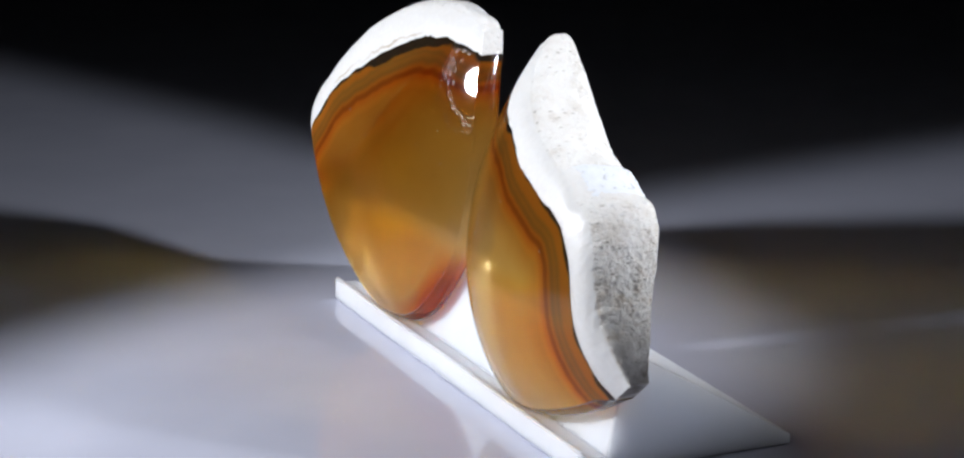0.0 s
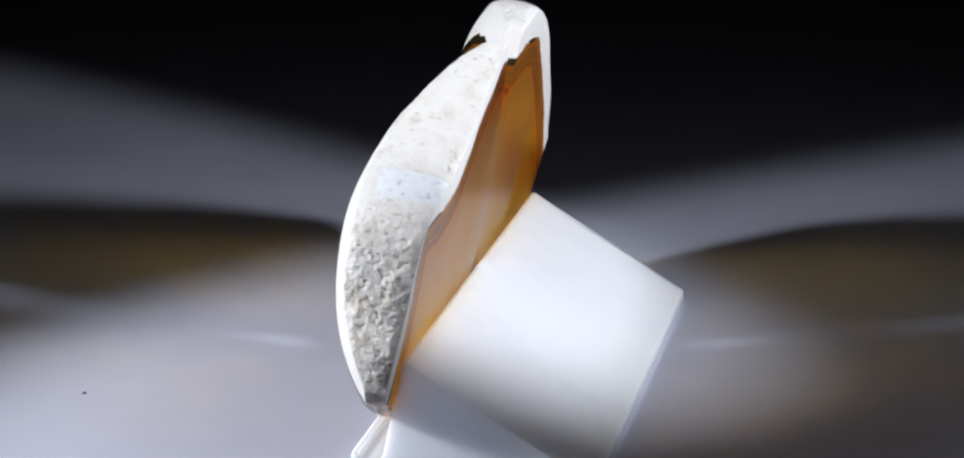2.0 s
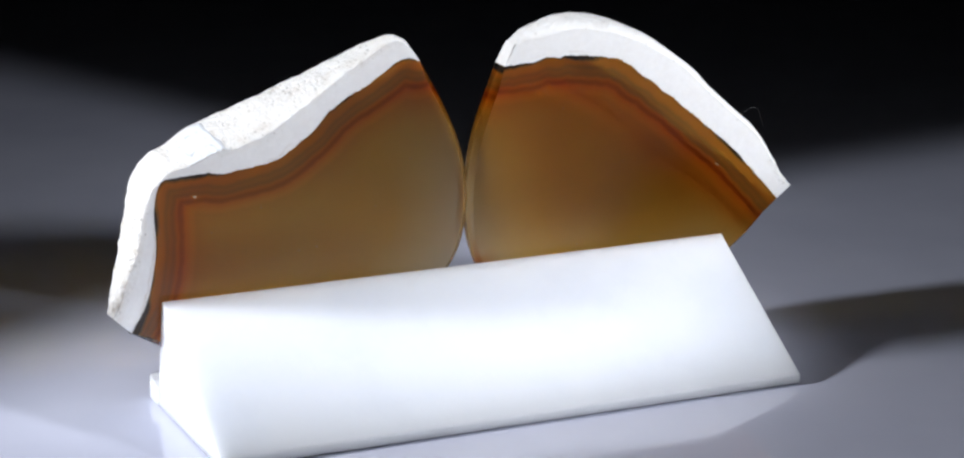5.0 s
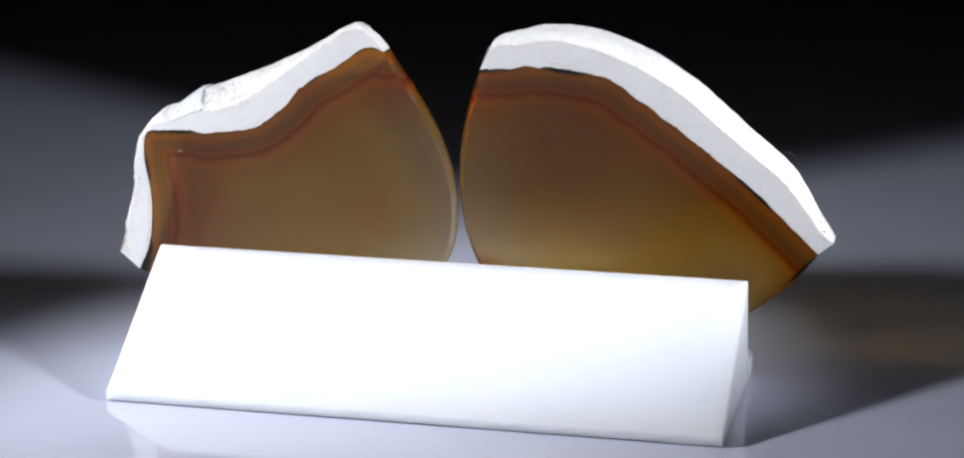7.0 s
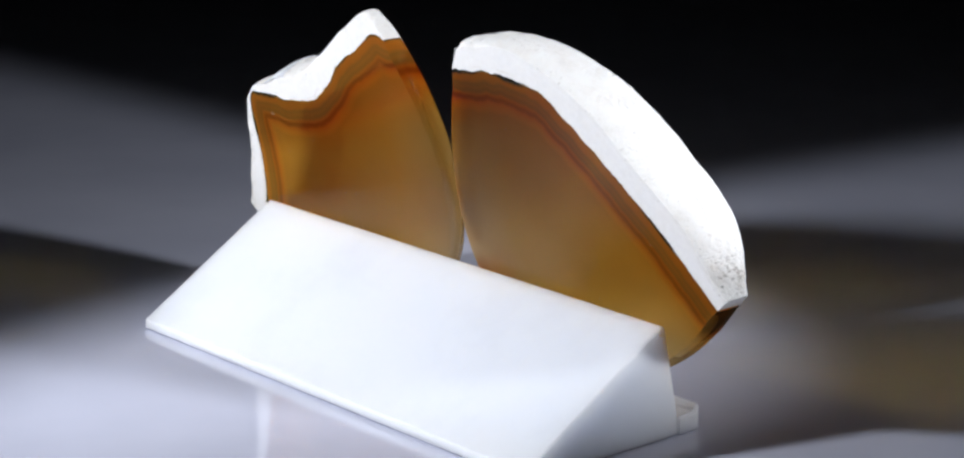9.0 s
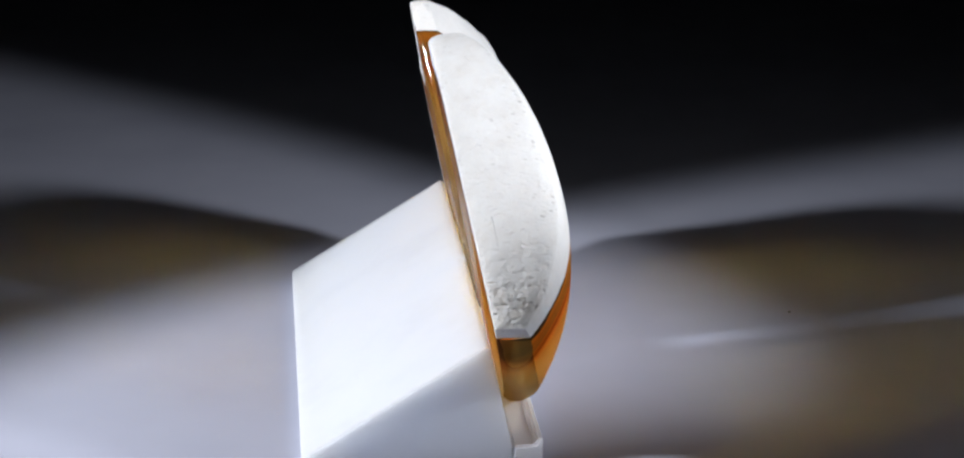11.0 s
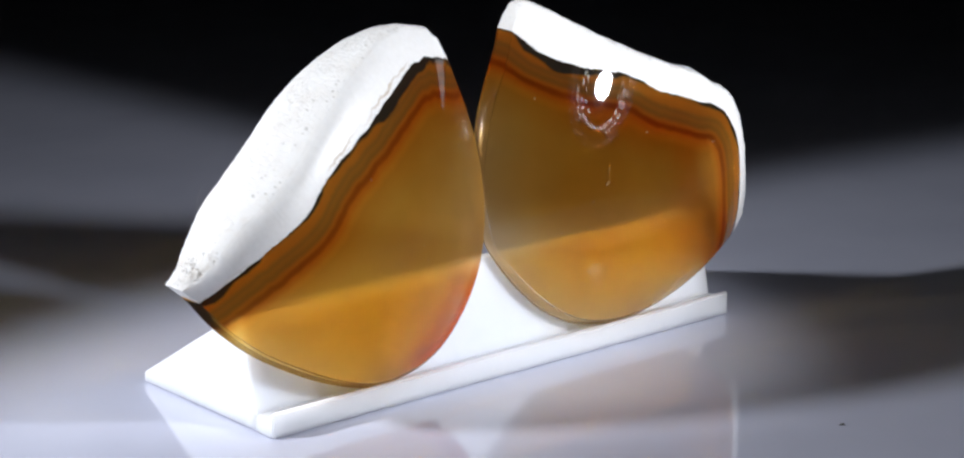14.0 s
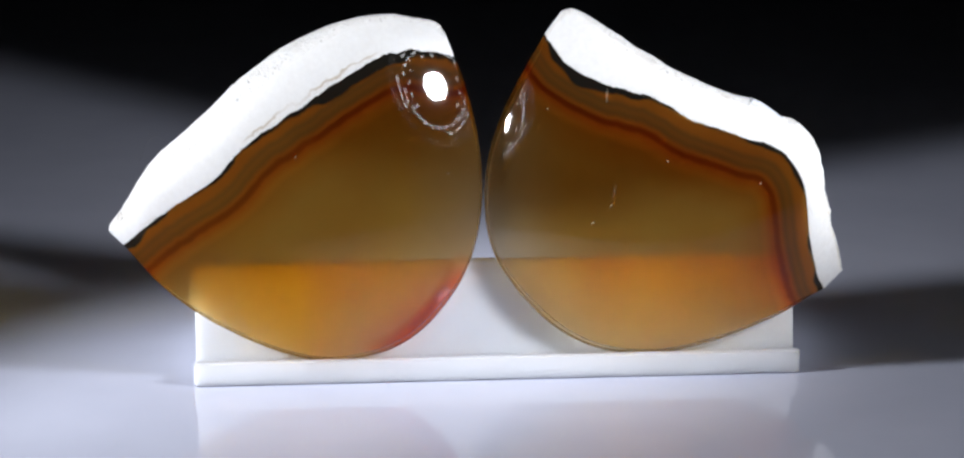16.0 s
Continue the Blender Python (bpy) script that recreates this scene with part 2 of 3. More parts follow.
    t.links.new(calc(t, "MAXIMUM", calc(t, "ADD", veil, 0.23), calc(t, "MULTIPLY", dark_mask, 0.93)), inner.inputs[0])
    t.links.new(through_stone.outputs[0], inner.inputs[1])
    t.links.new(milky.outputs[0], inner.inputs[2])
    gloss = node(t, "ShaderNodeBsdfGlossy", Roughness=0.035)
    t.links.new(calc(t, "ADD", calc(t, "MULTIPLY", saw.outputs["Fac"], 0.18), 0.035), gloss.inputs["Roughness"])
    facing = node(t, "ShaderNodeLayerWeight", Blend=0.5)
    grazing = calc(t, "ADD", calc(t, "MULTIPLY", calc(t, "POWER", facing.outputs["Facing"], 5.0), 0.9), 0.06, True)
    if gloss_cut_at:
        # gloss is cut on this flank, to keep out a stray inner lamp reflection
        co = t.nodes.new("ShaderNodeTexCoord")
        off = t.nodes.new("ShaderNodeVectorMath")
        off.operation = "DISTANCE"
        t.links.new(co.outputs["Object"], off.inputs[0])
        off.inputs[1].default_value = gloss_cut_at[0]
        gloss_cut = calc(t, "MULTIPLY", calc(t, "SUBTRACT", 1.0, calc(t, "DIVIDE", off.outputs["Value"], gloss_cut_at[1], True)), 3.0, True)
        grazing = calc(t, "MULTIPLY", grazing, calc(t, "SUBTRACT", 1.0, calc(t, "MULTIPLY", gloss_cut, 0.97)))
    last = node(t, "ShaderNodeMixShader")
    t.links.new(calc(t, "MULTIPLY", grazing, calc(t, "SUBTRACT", 1.0, calc(t, "MULTIPLY", saw.outputs["Fac"], 0.45))), last.inputs[0])
    t.links.new(inner.outputs[0], last.inputs[1])
    t.links.new(gloss.outputs[0], last.inputs[2])
    t.links.new(last.outputs[0], out.inputs[0])
    return m


def glow_material(name, color, strength):
    m, t, out = material(name)
    e = node(t, "ShaderNodeEmission", Color=(*color, 1), Strength=strength)
    t.links.new(e.outputs[0], out.inputs[0])
    return m


TABLE = table_material()
BLACK = black_material("black_cloth", 0.004, 0.95)
HOUSING = black_material("black_plastic", 0.03, 0.4)
MARBLE = stand_material()
RIND_A = rind_material("rough_white_rind", 1.0, 0.92, 0.8)
RIND_B = rind_material("smooth_white_rind", 0.35, 0.88, 1.0)
AGATE_A = agate_material("amber_agate", (1.0, 0.935, 0.59), (0.95, 0.92, 0.80), 0.35, None, [((0.058, 0.0, 0.014), 0.014, 1.5), ((0.020, 0.0, 0.050), 0.018, 1.3), ((0.053, 0.0, 0.030), 0.012, 0.8)], ((0.0600, 0.0, 0.0140), 0.0075))
AGATE_B = agate_material("orange_agate", (1.0, 0.92, 0.54), (1.0, 0.92, 0.70), 0.45, (-0.0080, -0.003, 0.0105), [((-0.056, 0.0, 0.0245), 0.010, 0.5), ((-0.014, 0.0, 0.053), 0.022, 1.6)], ((-0.0580, 0.0, 0.0240), 0.0105), ((-0.046, -0.006, 0.016), 0.027))
LED_CORE = glow_material("lamp_core_glow", (0.95, 0.97, 1.0), 1.5)
LED_BEAD = glow_material("lamp_bead_glow", (0.93, 0.95, 1.0), 8.3)
DUST = black_material("grey_dust", 0.2, 0.9)
FIBRE = black_material("grey_fibre", 0.13, 0.8)


def pale_material(name, color, rough, scale, relief):
    m, t, out = material(name)
    b = principled(t, out, color, rough)
    n = noise_node(t, scale, 5.0, 0.65)
    r = ramp(t, n.outputs[0], [(0.32, tuple(c * 0.55 for c in color)), (0.40, tuple(c * 0.93 for c in color)), (0.7, color)])
    t.links.new(r.outputs[0], b.inputs["Base Color"])
    bump(t, n.outputs[0], relief, 0.0004, b)
    return m


FACET = pale_material("bluish_crystal", (0.82, 0.84, 0.88), 0.3, 900.0, 0.35)
SCRATCH = pale_material("pale_scratch", (0.55, 0.45, 0.3), 0.6, 900.0, 0.1)


# ---- helpers for shapes ----
def part(name, bm, mat, parent=None, label="", smooth=False):
    me = bpy.data.meshes.new(name)
    bm.to_mesh(me)
    bm.free()
    me.materials.append(mat)
    if smooth:
        me.polygons.foreach_set("use_smooth", [True] * len(me.polygons))
    ob = new(name, me)
    ob.parent = parent
    if label:
        ob["label"] = label
    return ob


def grid_mesh(name, verts, faces, mat, parent, values=None, label=""):
    me = bpy.data.meshes.new(name)
    me.from_pydata([tuple(v) for v in verts], [], faces)
    me.materials.append(mat)
    me.polygons.foreach_set("use_smooth", [True] * len(me.polygons))
    for key, data in (values or {}).items():
        a = me.attributes.new(key, "FLOAT", "POINT")
        a.data.foreach_set("value", np.asarray(data, dtype=np.float32))
    ob = new(name, me)
    ob.parent = parent
    if label:
        ob["label"] = label
    return ob


def smooth_curve(points, count):
    """A Catmull-Rom curve through the points, resampled to even steps."""
    p = np.array(points, float)
    p = np.vstack([2 * p[0] - p[1], p, 2 * p[-1] - p[-2]])
    out = []
    for i in range(1, len(p) - 2):
        for s in np.linspace(0, 1, 40, endpoint=False):
            a, b, c, d = p[i - 1:i + 3]
            out.append(0.5 * (2 * b + (c - a) * s + (2 * a - 5 * b + 4 * c - d) * s * s + (3 * b - a - 3 * c + d) * s ** 3))
    out.append(p[-2])
    out = np.array(out)
    length = np.r_[0, np.cumsum(np.linalg.norm(np.diff(out, axis=0), axis=1))]
    at = np.linspace(0, length[-1], count)
    return np.stack([np.interp(at, length, out[:, k]) for k in (0, 1)], 1)


def distance_to(points, curve):
    return np.array([np.sqrt(((curve - q) ** 2).sum(1).min()) for q in points])


def back_y(z, at):
    """The leaning back plane of a stone, just clear of the stand; at: its place and slope."""
    return at[0] + at[1] * (z - 18.6)


def box_bm(x0, x1, y0, y1, z0, z1, bevel=0.0):
    bm = bmesh.new()
    bmesh.ops.create_cube(bm, size=1.0, matrix=Matrix.LocRotScale(((x0 + x1) / 2, (y0 + y1) / 2, (z0 + z1) / 2), None, (x1 - x0, y1 - y0, z1 - z0)))
    if bevel:
        bmesh.ops.bevel(bm, geom=bm.edges[:], offset=bevel, segments=2, affect="EDGES")
    return bm


def prism_bm(profile, x0, x1, bevel, chips=0.0):
    """A profile in y and z drawn out along x, its edges rounded and a little chipped."""
    bm = bmesh.new()
    steps = 60
    rings = []
    for i in range(steps + 1):
        x = x0 + (x1 - x0) * i / steps
        rings.append([bm.verts.new((x, y, z)) for y, z in profile])
    n = len(profile)
    for a, b in zip(rings, rings[1:]):
        for k in range(n):
            bm.faces.new((a[k], a[(k + 1) % n], b[(k + 1) % n], b[k]))
    bm.faces.new(rings[0][::-1])
    bm.faces.new(rings[-1])
    bmesh.ops.recalc_face_normals(bm, faces=bm.faces)
    sharp = [e for e in bm.edges if e.calc_face_angle(0) > 0.75]
    bmesh.ops.bevel(bm, geom=sharp, offset=bevel, segments=3, affect="EDGES")
    for v in bm.verts:
        if v.co.z > 18.2 * MM:
            w = noise.noise(v.co * 900.0) * chips
            v.co.y += w
            v.co.z += w * 0.5
    return bm


# ---- the dark room and the turntable ----
def disc_bm(radius, z0, z1, sides=128, bevel=0.0):
    bm = bmesh.new()
    bmesh.ops.create_cone(bm, cap_ends=True, segments=sides, radius1=radius, radius2=radius, depth=z1 - z0, matrix=Matrix.Translation((0, 0, (z0 + z1) / 2)))
    if bevel:
        rim = [e for e in bm.edges if abs(e.verts[0].co.z - e.verts[1].co.z) < 1e-6]
        bmesh.ops.bevel(bm, geom=rim, offset=bevel, segments=3, affect="EDGES")
    return bm


def room():
    walls = (("ground", (-1.6, 1.6, -1.6, 1.6, -0.10, -0.06), "black cloth-covered table in a dark room"),
             ("wall_north", (-1.6, 1.6, 1.6, 1.65, -0.06, 1.5), "unlit black backdrop wall"),
             ("wall_south", (-1.6, 1.6, -1.65, -1.6, -0.06, 1.5), "unlit black wall of the dark room"),
             ("wall_east", (1.6, 1.65, -1.6, 1.6, -0.06, 1.5), "unlit black wall of the dark room"),
             ("wall_west", (-1.65, -1.6, -1.6, 1.6, -0.06, 1.5), "unlit black wall of the dark room"),
             ("ceiling", (-1.65, 1.65, -1.65, 1.65, 1.5, 1.55), "unlit black ceiling of the dark room"))
    for name, size, label in walls:
        tagged(part(name, box_bm(*size), BLACK), label, "wall" if "wall" in name else name, kind="structure")


def turntable():
    top = new("turntable")
    part("platter", disc_bm(0.50, -0.012, 0.0, 160, 0.002), TABLE, top, "glossy pale grey-white acrylic disc")
    part("base", disc_bm(0.16, -0.06, -0.012, 64, 0.003), HOUSING, top, "black plastic turntable base")
    for x, y, r in SPECKS:
        bm = bmesh.new()
        bmesh.ops.create_icosphere(bm, subdivisions=1, radius=r * MM, matrix=Matrix.Translation((x * MM, y * MM, r * 0.3 * MM)) @ Matrix.Diagonal((1.5, 0.8, 0.45, 1)))
        part("dust_speck", bm, DUST, top, "tiny dark dust speck")
    return tagged(top, "round glossy pale turntable platter with dust specks", "turntable")


# ---- lamps at the sides ----
def reflector_lamp(eye, target):
    lamp = new("reflector_lamp")
    lamp.matrix_world = look(eye, target)
    grow = Matrix.Scale(1.4, 4)
    bm = bmesh.new()
    rows = ((-0.036, 0.046), (-0.036, 0.044), (-0.004, 0.043), (0.016, 0.020), (0.020, 0.0165), (0.020, 0.0))
    outer = ((-0.036, 0.046), (0.006, 0.046), (0.030, 0.034), (0.060, 0.020), (0.062, 0.0))
    for line in (rows, outer):
        rings = []
        for z, r in line:
            rings.append([bm.verts.new((max(r, 0.0005) * math.cos(a), max(r, 0.0005) * math.sin(a), z)) for a in np.linspace(0, 2 * math.pi, 48, endpoint=False)])
        for a, b in zip(rings, rings[1:]):
            for k in range(48):
                bm.faces.new((a[k], a[(k + 1) % 48], b[(k + 1) % 48], b[k]))
    bm.transform(grow)
    part("housing", bm, HOUSING, lamp, "black lamp head")
    bm = bmesh.new()
    bmesh.ops.create_cone(bm, cap_ends=True, segments=32, radius1=0.0135, radius2=0.0135, depth=0.002, matrix=Matrix.Translation((0, 0, 0.017)))
    bm.transform(grow)
    part("light_source", bm, LED_CORE, lamp, "bright white glowing core")
    # the facets glow by themselves, in place of mirroring the core
    bm = bmesh.new()
    for ring, (r, z, count, size) in enumerate(((0.0405, -0.0015, 30, 0.0031), (0.0345, 0.0025, 26, 0.0024), (0.0285, 0.0075, 16, 0.0018))):
        for i in range(count):
            if noise.noise((i * 0.37, ring * 3.1, 0.5)) < -0.22:
                continue
            a = 2 * math.pi * (i + 0.5 * (ring % 2)) / count
            m = Matrix.Rotation(a, 4, "Z") @ Matrix.Translation((r, 0, z)) @ Matrix.Diagonal((0.62, 1.3, 0.2, 1))
            bmesh.ops.create_uvsphere(bm, u_segments=8, v_segments=5, radius=size, matrix=m)
    bm.transform(grow)
    tagged(part("reflector_facets", bm, LED_BEAD, lamp, "ring of reflector facets whose glints are added glow"), kind="stuff")
    stem_top = Vector((0, 0, 0.080))
    foot = lamp.matrix_world.inverted() @ Vector((*(lamp.matrix_world @ stem_top).xy, -0.06))
    bm = bmesh.new()
    way = foot - stem_top
    bmesh.ops.create_cone(bm, cap_ends=True, segments=16, radius1=0.006, radius2=0.006, depth=way.length,
                          matrix=Matrix.Translation((stem_top + foot) / 2) @ way.to_track_quat("Z", "Y").to_matrix().to_4x4())
    part("stem", bm, HOUSING, lamp, "black metal stem")
    return tagged(lamp, "round black reflector lamp with a white core, switched on", "lamp", "lamps beside the stones")


# ---- marble stand ----
def marble_stand():
    stand = new("marble_stand")
    wedge = [(-2.2, 0.25), (-2.2, 3.0), (0.95, 18.0), (1.0, 18.4), (1.7, 18.75), (2.9, 18.02), (29.5, 1.80), (29.5, 0.25)]
    part("wedge", prism_bm([(y * MM, z * MM) for y, z in wedge], -46.1 * MM, 54.0 * MM, 0.14 * MM, 0.16 * MM), MARBLE, stand, smooth=False)
    ledge = [(-6.9, 0.0), (-6.9, 4.2), (-6.35, 4.5), (-5.8, 3.2), (-2.3, 3.05), (-2.3, 0.0)]
    part("ledge", prism_bm([(y * MM, z * MM) for y, z in ledge], -46.3 * MM, 54.2 * MM, 0.32 * MM, 0.1 * MM), MARBLE, stand, "narrow front ledge with a groove")
    foot = [(0.2, 0.0), (0.2, 0.24), (29.0, 0.24), (29.0, 0.0)]
    part("glue_line", prism_bm([(y * MM, z * MM) for y, z in foot], -45.6 * MM, 53.5 * MM, 0.03 * MM), DUST, stand, "thin dark line under the stand")
    return tagged(stand, "white marble wedge stand with a front ledge", "display stand")


# ---- the two agates ----
def agate(name, arc, outer, inner, inner_back, lean_at, centre, pole, rise, edge, rind_mat, stone_mat, roughness, wear_of, label, rind_label, facet=None, marks=(), fibres=(), worn_edge=0.8, flare=((0.0, 0.0),), swell=((0.0, 0.0),), pit_from=0.35, power=2.4, back_marks=()):
    """A polished half-dome of agate. arc: its polished edge from the tip round to the corner; outer and inner: the rind from corner to tip."""
    thing = new(name)
    arc_c, out_c, in_c, in_b = smooth_curve(arc, 230), smooth_curve(outer, 360), smooth_curve(inner, 360), smooth_curve(inner_back, 360)
    # waviness of the bands
    for curve, i in [(c, i) for c in (in_c, in_b) for i in range(4, len(in_c) - 4)]:
        curve[i, 1] += 0.35 * noise.noise((curve[i, 0] * 0.45, 7.0 + centre[0], 0.0)) + 0.15 * noise.noise((curve[i, 0] * 1.7, 3.0, 0.0)) + 0.16 * noise.noise((curve[i, 0] * 1.1 + curve[i, 1] * 2.6, 11.0, 0.0))
    # radius of the dome round its centre, smoothed
    ends = np.vstack([arc_c, in_c[:1]])
    ang = np.arctan2(ends[:, 1] - centre[1], ends[:, 0] - centre[0])
    rad = np.hypot(ends[:, 0] - centre[0], ends[:, 1] - centre[1])
    order = np.argsort(ang)
    ring = np.linspace(-math.pi, math.pi, 361)
    table = np.interp(ring, ang[order], rad[order], period=2 * math.pi)[:-1]
    for _ in range(3):
        table = np.mean([np.roll(table, k) for k in range(-16, 17)], axis=0)

    def thickness(q):
        a = np.arctan2(q[:, 1] - centre[1], q[:, 0] - centre[0])
        r = np.hypot(q[:, 0] - centre[0], q[:, 1] - centre[1])
        rho = r / np.interp(a, ring[:-1], table, period=2 * math.pi)
        return np.maximum(edge + rise * (1 - rho ** power), 1.2)

    def place(q, share):
        """Points of the plan at a share of the thickness in front of the back plane, in metres."""
        return np.stack([q[:, 0], back_y(q[:, 1], lean_at) - share * thickness(q), q[:, 1]], 1) * MM

    # polished stone: front and back in rings round the pole, and the edge
    tangent = np.gradient(arc_c, axis=0)
    normal = np.stack([-tangent[:, 1], tangent[:, 0]], 1) / np.linalg.norm(tangent, axis=1)[:, None]
    if ((arc_c - np.array(pole)) * normal).sum() < 0:
        normal = -normal
    taper = np.minimum(1.0, np.minimum(np.arange(len(arc_c)), np.arange(len(arc_c))[::-1]) / 8.0)[:, None]
    # the arris is crisp above and well rounded towards the foot
    inset = (0.4 + 0.75 * np.clip((20.0 - arc_c[:, 1]) / 10.0, 0, 1))[:, None] * taper
    boundary, boundary_back = np.vstack([arc_c - normal * inset, in_c[1:-1]]), np.vstack([arc_c - normal * 0.6 * taper, in_b[1:-1]])
    n, rings = len(boundary), 56
    area = (boundary[:, 0] * np.roll(boundary[:, 1], -1) - boundary[:, 1] * np.roll(boundary[:, 0], -1)).sum()
    mirrored = area < 0
    verts, faces, band, rim, sawn = [], [], [], [], []
    for side in (1.0, 0.0):
        base = len(verts)
        share = np.sin(np.linspace(0, 1, rings + 1)[1:] * math.pi / 2)
        for f in share:
            q = np.array(pole) + ((boundary if side else boundary_back) - np.array(pole)) * f
            verts.extend(place(q, side))
            band.extend(distance_to(q, in_c if side else in_b))
            rim.extend(distance_to(q, arc_c[20:-20]))
        q = np.array([pole], float)
        verts.extend(place(q, side))
        band.extend(distance_to(q, in_c))
        rim.extend(distance_to(q, arc_c))
        tip = len(verts) - 1
        for k in range(rings - 1):
            for i in range(n):
                j = (i + 1) % n
                f = (base + k * n + i, base + k * n + j, base + k * n + n + j, base + k * n + n + i)
                faces.append(f if side else f[::-1])
        for i in range(n):
            f = (tip, base + (i + 1) % n, base + i)
            faces.append(f if side else f[::-1])
        sawn.extend([1.0 - side] * (len(verts) - len(sawn)))
    # the edge: a small chamfer behind, a rounded arris in front
    steps = [0.0, 0.12, 0.25, 0.4, 0.52, 0.62, 0.71, 0.79, 0.86, 0.92, 0.965, 0.99]
    base, m, rows = len(verts), len(arc_c), len(steps)
    for s in steps:
        turn = max(0.0, (s - 0.6) / 0.4)
        bulge = 0.22 * (1 - (2 * s - 1) ** 4) * (1 - turn) - 0.6 * taper[:, 0] * max(0.0, 1 - s / 0.25) - inset[:, 0] * (1 - math.sqrt(1 - turn * turn))
        verts.extend(place(arc_c + normal * bulge[:, None], s))
        band.extend(distance_to(arc_c, in_c))
        rim.extend([0.0] * m)
    for k in range(rows):
        for i in range(m - 1):
            near = base + k * m + i
            far = near + m if k < rows - 1 else (rings - 1) * n + i
            faces.append((near, near + 1, far + 1, far))
    sawn.extend([0.0] * (len(verts) - len(sawn)))
    if not mirrored:
        faces = [f[::-1] for f in faces]
    grid_mesh("banded_stone", verts, faces, stone_mat, thing, {"band": band, "rim": rim, "sawn": sawn}, label)

    # rind: a strip in front, one behind, the outer face, the inner face and two ends
    m, across = len(out_c), 12
    verts, faces, wear, border = [], [], [], []

    def shift(points, amount, polish=1.0, depth=0.0):
        moved = []
        for p, w in zip(points, amount):
            x, y, z = p / MM
            rough = wear_of(x, z)
            d = roughness * (0.35 + min(rough, 0.75)) * (0.8 * noise.noise((x * 0.28, y * 0.28, z * 0.28)) + 0.5 * noise.noise((x * 0.75, y * 0.75, z * 0.75)) + 0.28 * noise.noise((x * 1.7, y * 1.7, z * 1.7)) + 0.16 * noise.noise((x * 3.3, y * 3.3, z * 3.3)))
            # sharp little pits and torn edges
            dent = noise.noise((x * 2.2 + 9.0, y * 0.9, z * 2.2)) + 0.6 * noise.noise((x * 4.1, y * 2.2 + 4.0, z * 4.1))
            d -= 0.26 * min(0.7, 0.25 + rough) * polish * max(0.0, min(1.0, (dent - pit_from) * 3.0))
            a = np.array([x - pole[0], 0.0, z - pole[1]])
            moved.append(p + a / np.linalg.norm(a) * d * w * MM)
            wear.append(rough * polish)
            border.append(depth)
        return moved

    def sheet(rows_of, flip):
        base = len(verts)
        for points, amount, *polish in rows_of:
            verts.extend(shift(points, amount, *polish))
        count = len(rows_of[0][0])
        for k in range(len(rows_of) - 1):
            for i in range(count - 1):
                f = (base + k * count + i, base + k * count + i + 1, base + (k + 1) * count + i + 1, base + (k + 1) * count + i)
                faces.append(f[::-1] if flip else f)

    away = (out_c - np.array(pole)) / np.linalg.norm(out_c - np.array(pole), axis=1)[:, None]
    # how far the back rim of the rind stands outside its front rim, along x
    along = np.linspace(0, 1, m)
    slope = sorted(flare)
    wider = away * np.interp(out_c[:, 0], [p[0] for p in slope], [p[1] for p in slope])[:, None]

    def between(s, side):
        start = out_c if side else out_c + wider
        return start + ((in_c if side else in_b) - start) * s

    fade = np.minimum(1.0, np.minimum(np.arange(m), np.arange(m)[::-1]) / 6.0)
    for side in (1.0, 0.0):
        rows = []
        for k in range(across + 1):
            q = between(k / across, side)
            q = q - (q - np.array(pole)) / np.linalg.norm(q - np.array(pole), axis=1)[:, None] * (fade * worn_edge * (1 - k / across) ** 3)[:, None]
            rows.append((place(q, side * (1 - 0.10 * fade * (1 - k / across) ** 2.5)), fade * (1 - k / across) ** 1.5, 1.0 if k < 1 else max(0.02, (1.0 - side) * 0.5 * (1 - k / 5)), k / across))
        sheet(rows, bool(side))
    crest = away * np.interp(out_c[:, 0], [p[0] for p in swell], [p[1] for p in swell])[:, None]
    wall = []
    for k in range(57):
        s = k / 56
        drop = -worn_edge * abs(2 * s - 1) ** 5
        p = place(out_c + away * (drop * fade)[:, None] + wider * (1 - s) ** 1.6 + crest * math.sin(math.pi * s), s * (1 - 0.10 * fade))
        wall.append((p, fade))
    sheet(wall, False)
    sheet([(place(in_b + (in_c - in_b) * s, s), np.zeros(m)) for s in (0.0, 0.5, 1.0)], True)
    for i in (0, -1):
        line = np.array([out_c[i] + (in_c[i] - out_c[i]) * s for s in np.linspace(0, 1, 6)])
        sheet([(place(line, s), np.zeros(6)) for s in (0.0, 0.5, 1.0)], i == 0)
    rind = grid_mesh("rind", verts, faces, rind_mat, thing, {"wear": wear, "border": border}, rind_label)
    bm = bmesh.new()
    bm.from_mesh(rind.data)
    bmesh.ops.remove_doubles(bm, verts=bm.verts, dist=0.002 * MM)
    bmesh.ops.recalc_face_normals(bm, faces=bm.faces)
    for e in bm.edges:
        e.smooth = e.calc_face_angle(0.0) < 0.6
    bm.to_mesh(rind.data)
    bm.free()
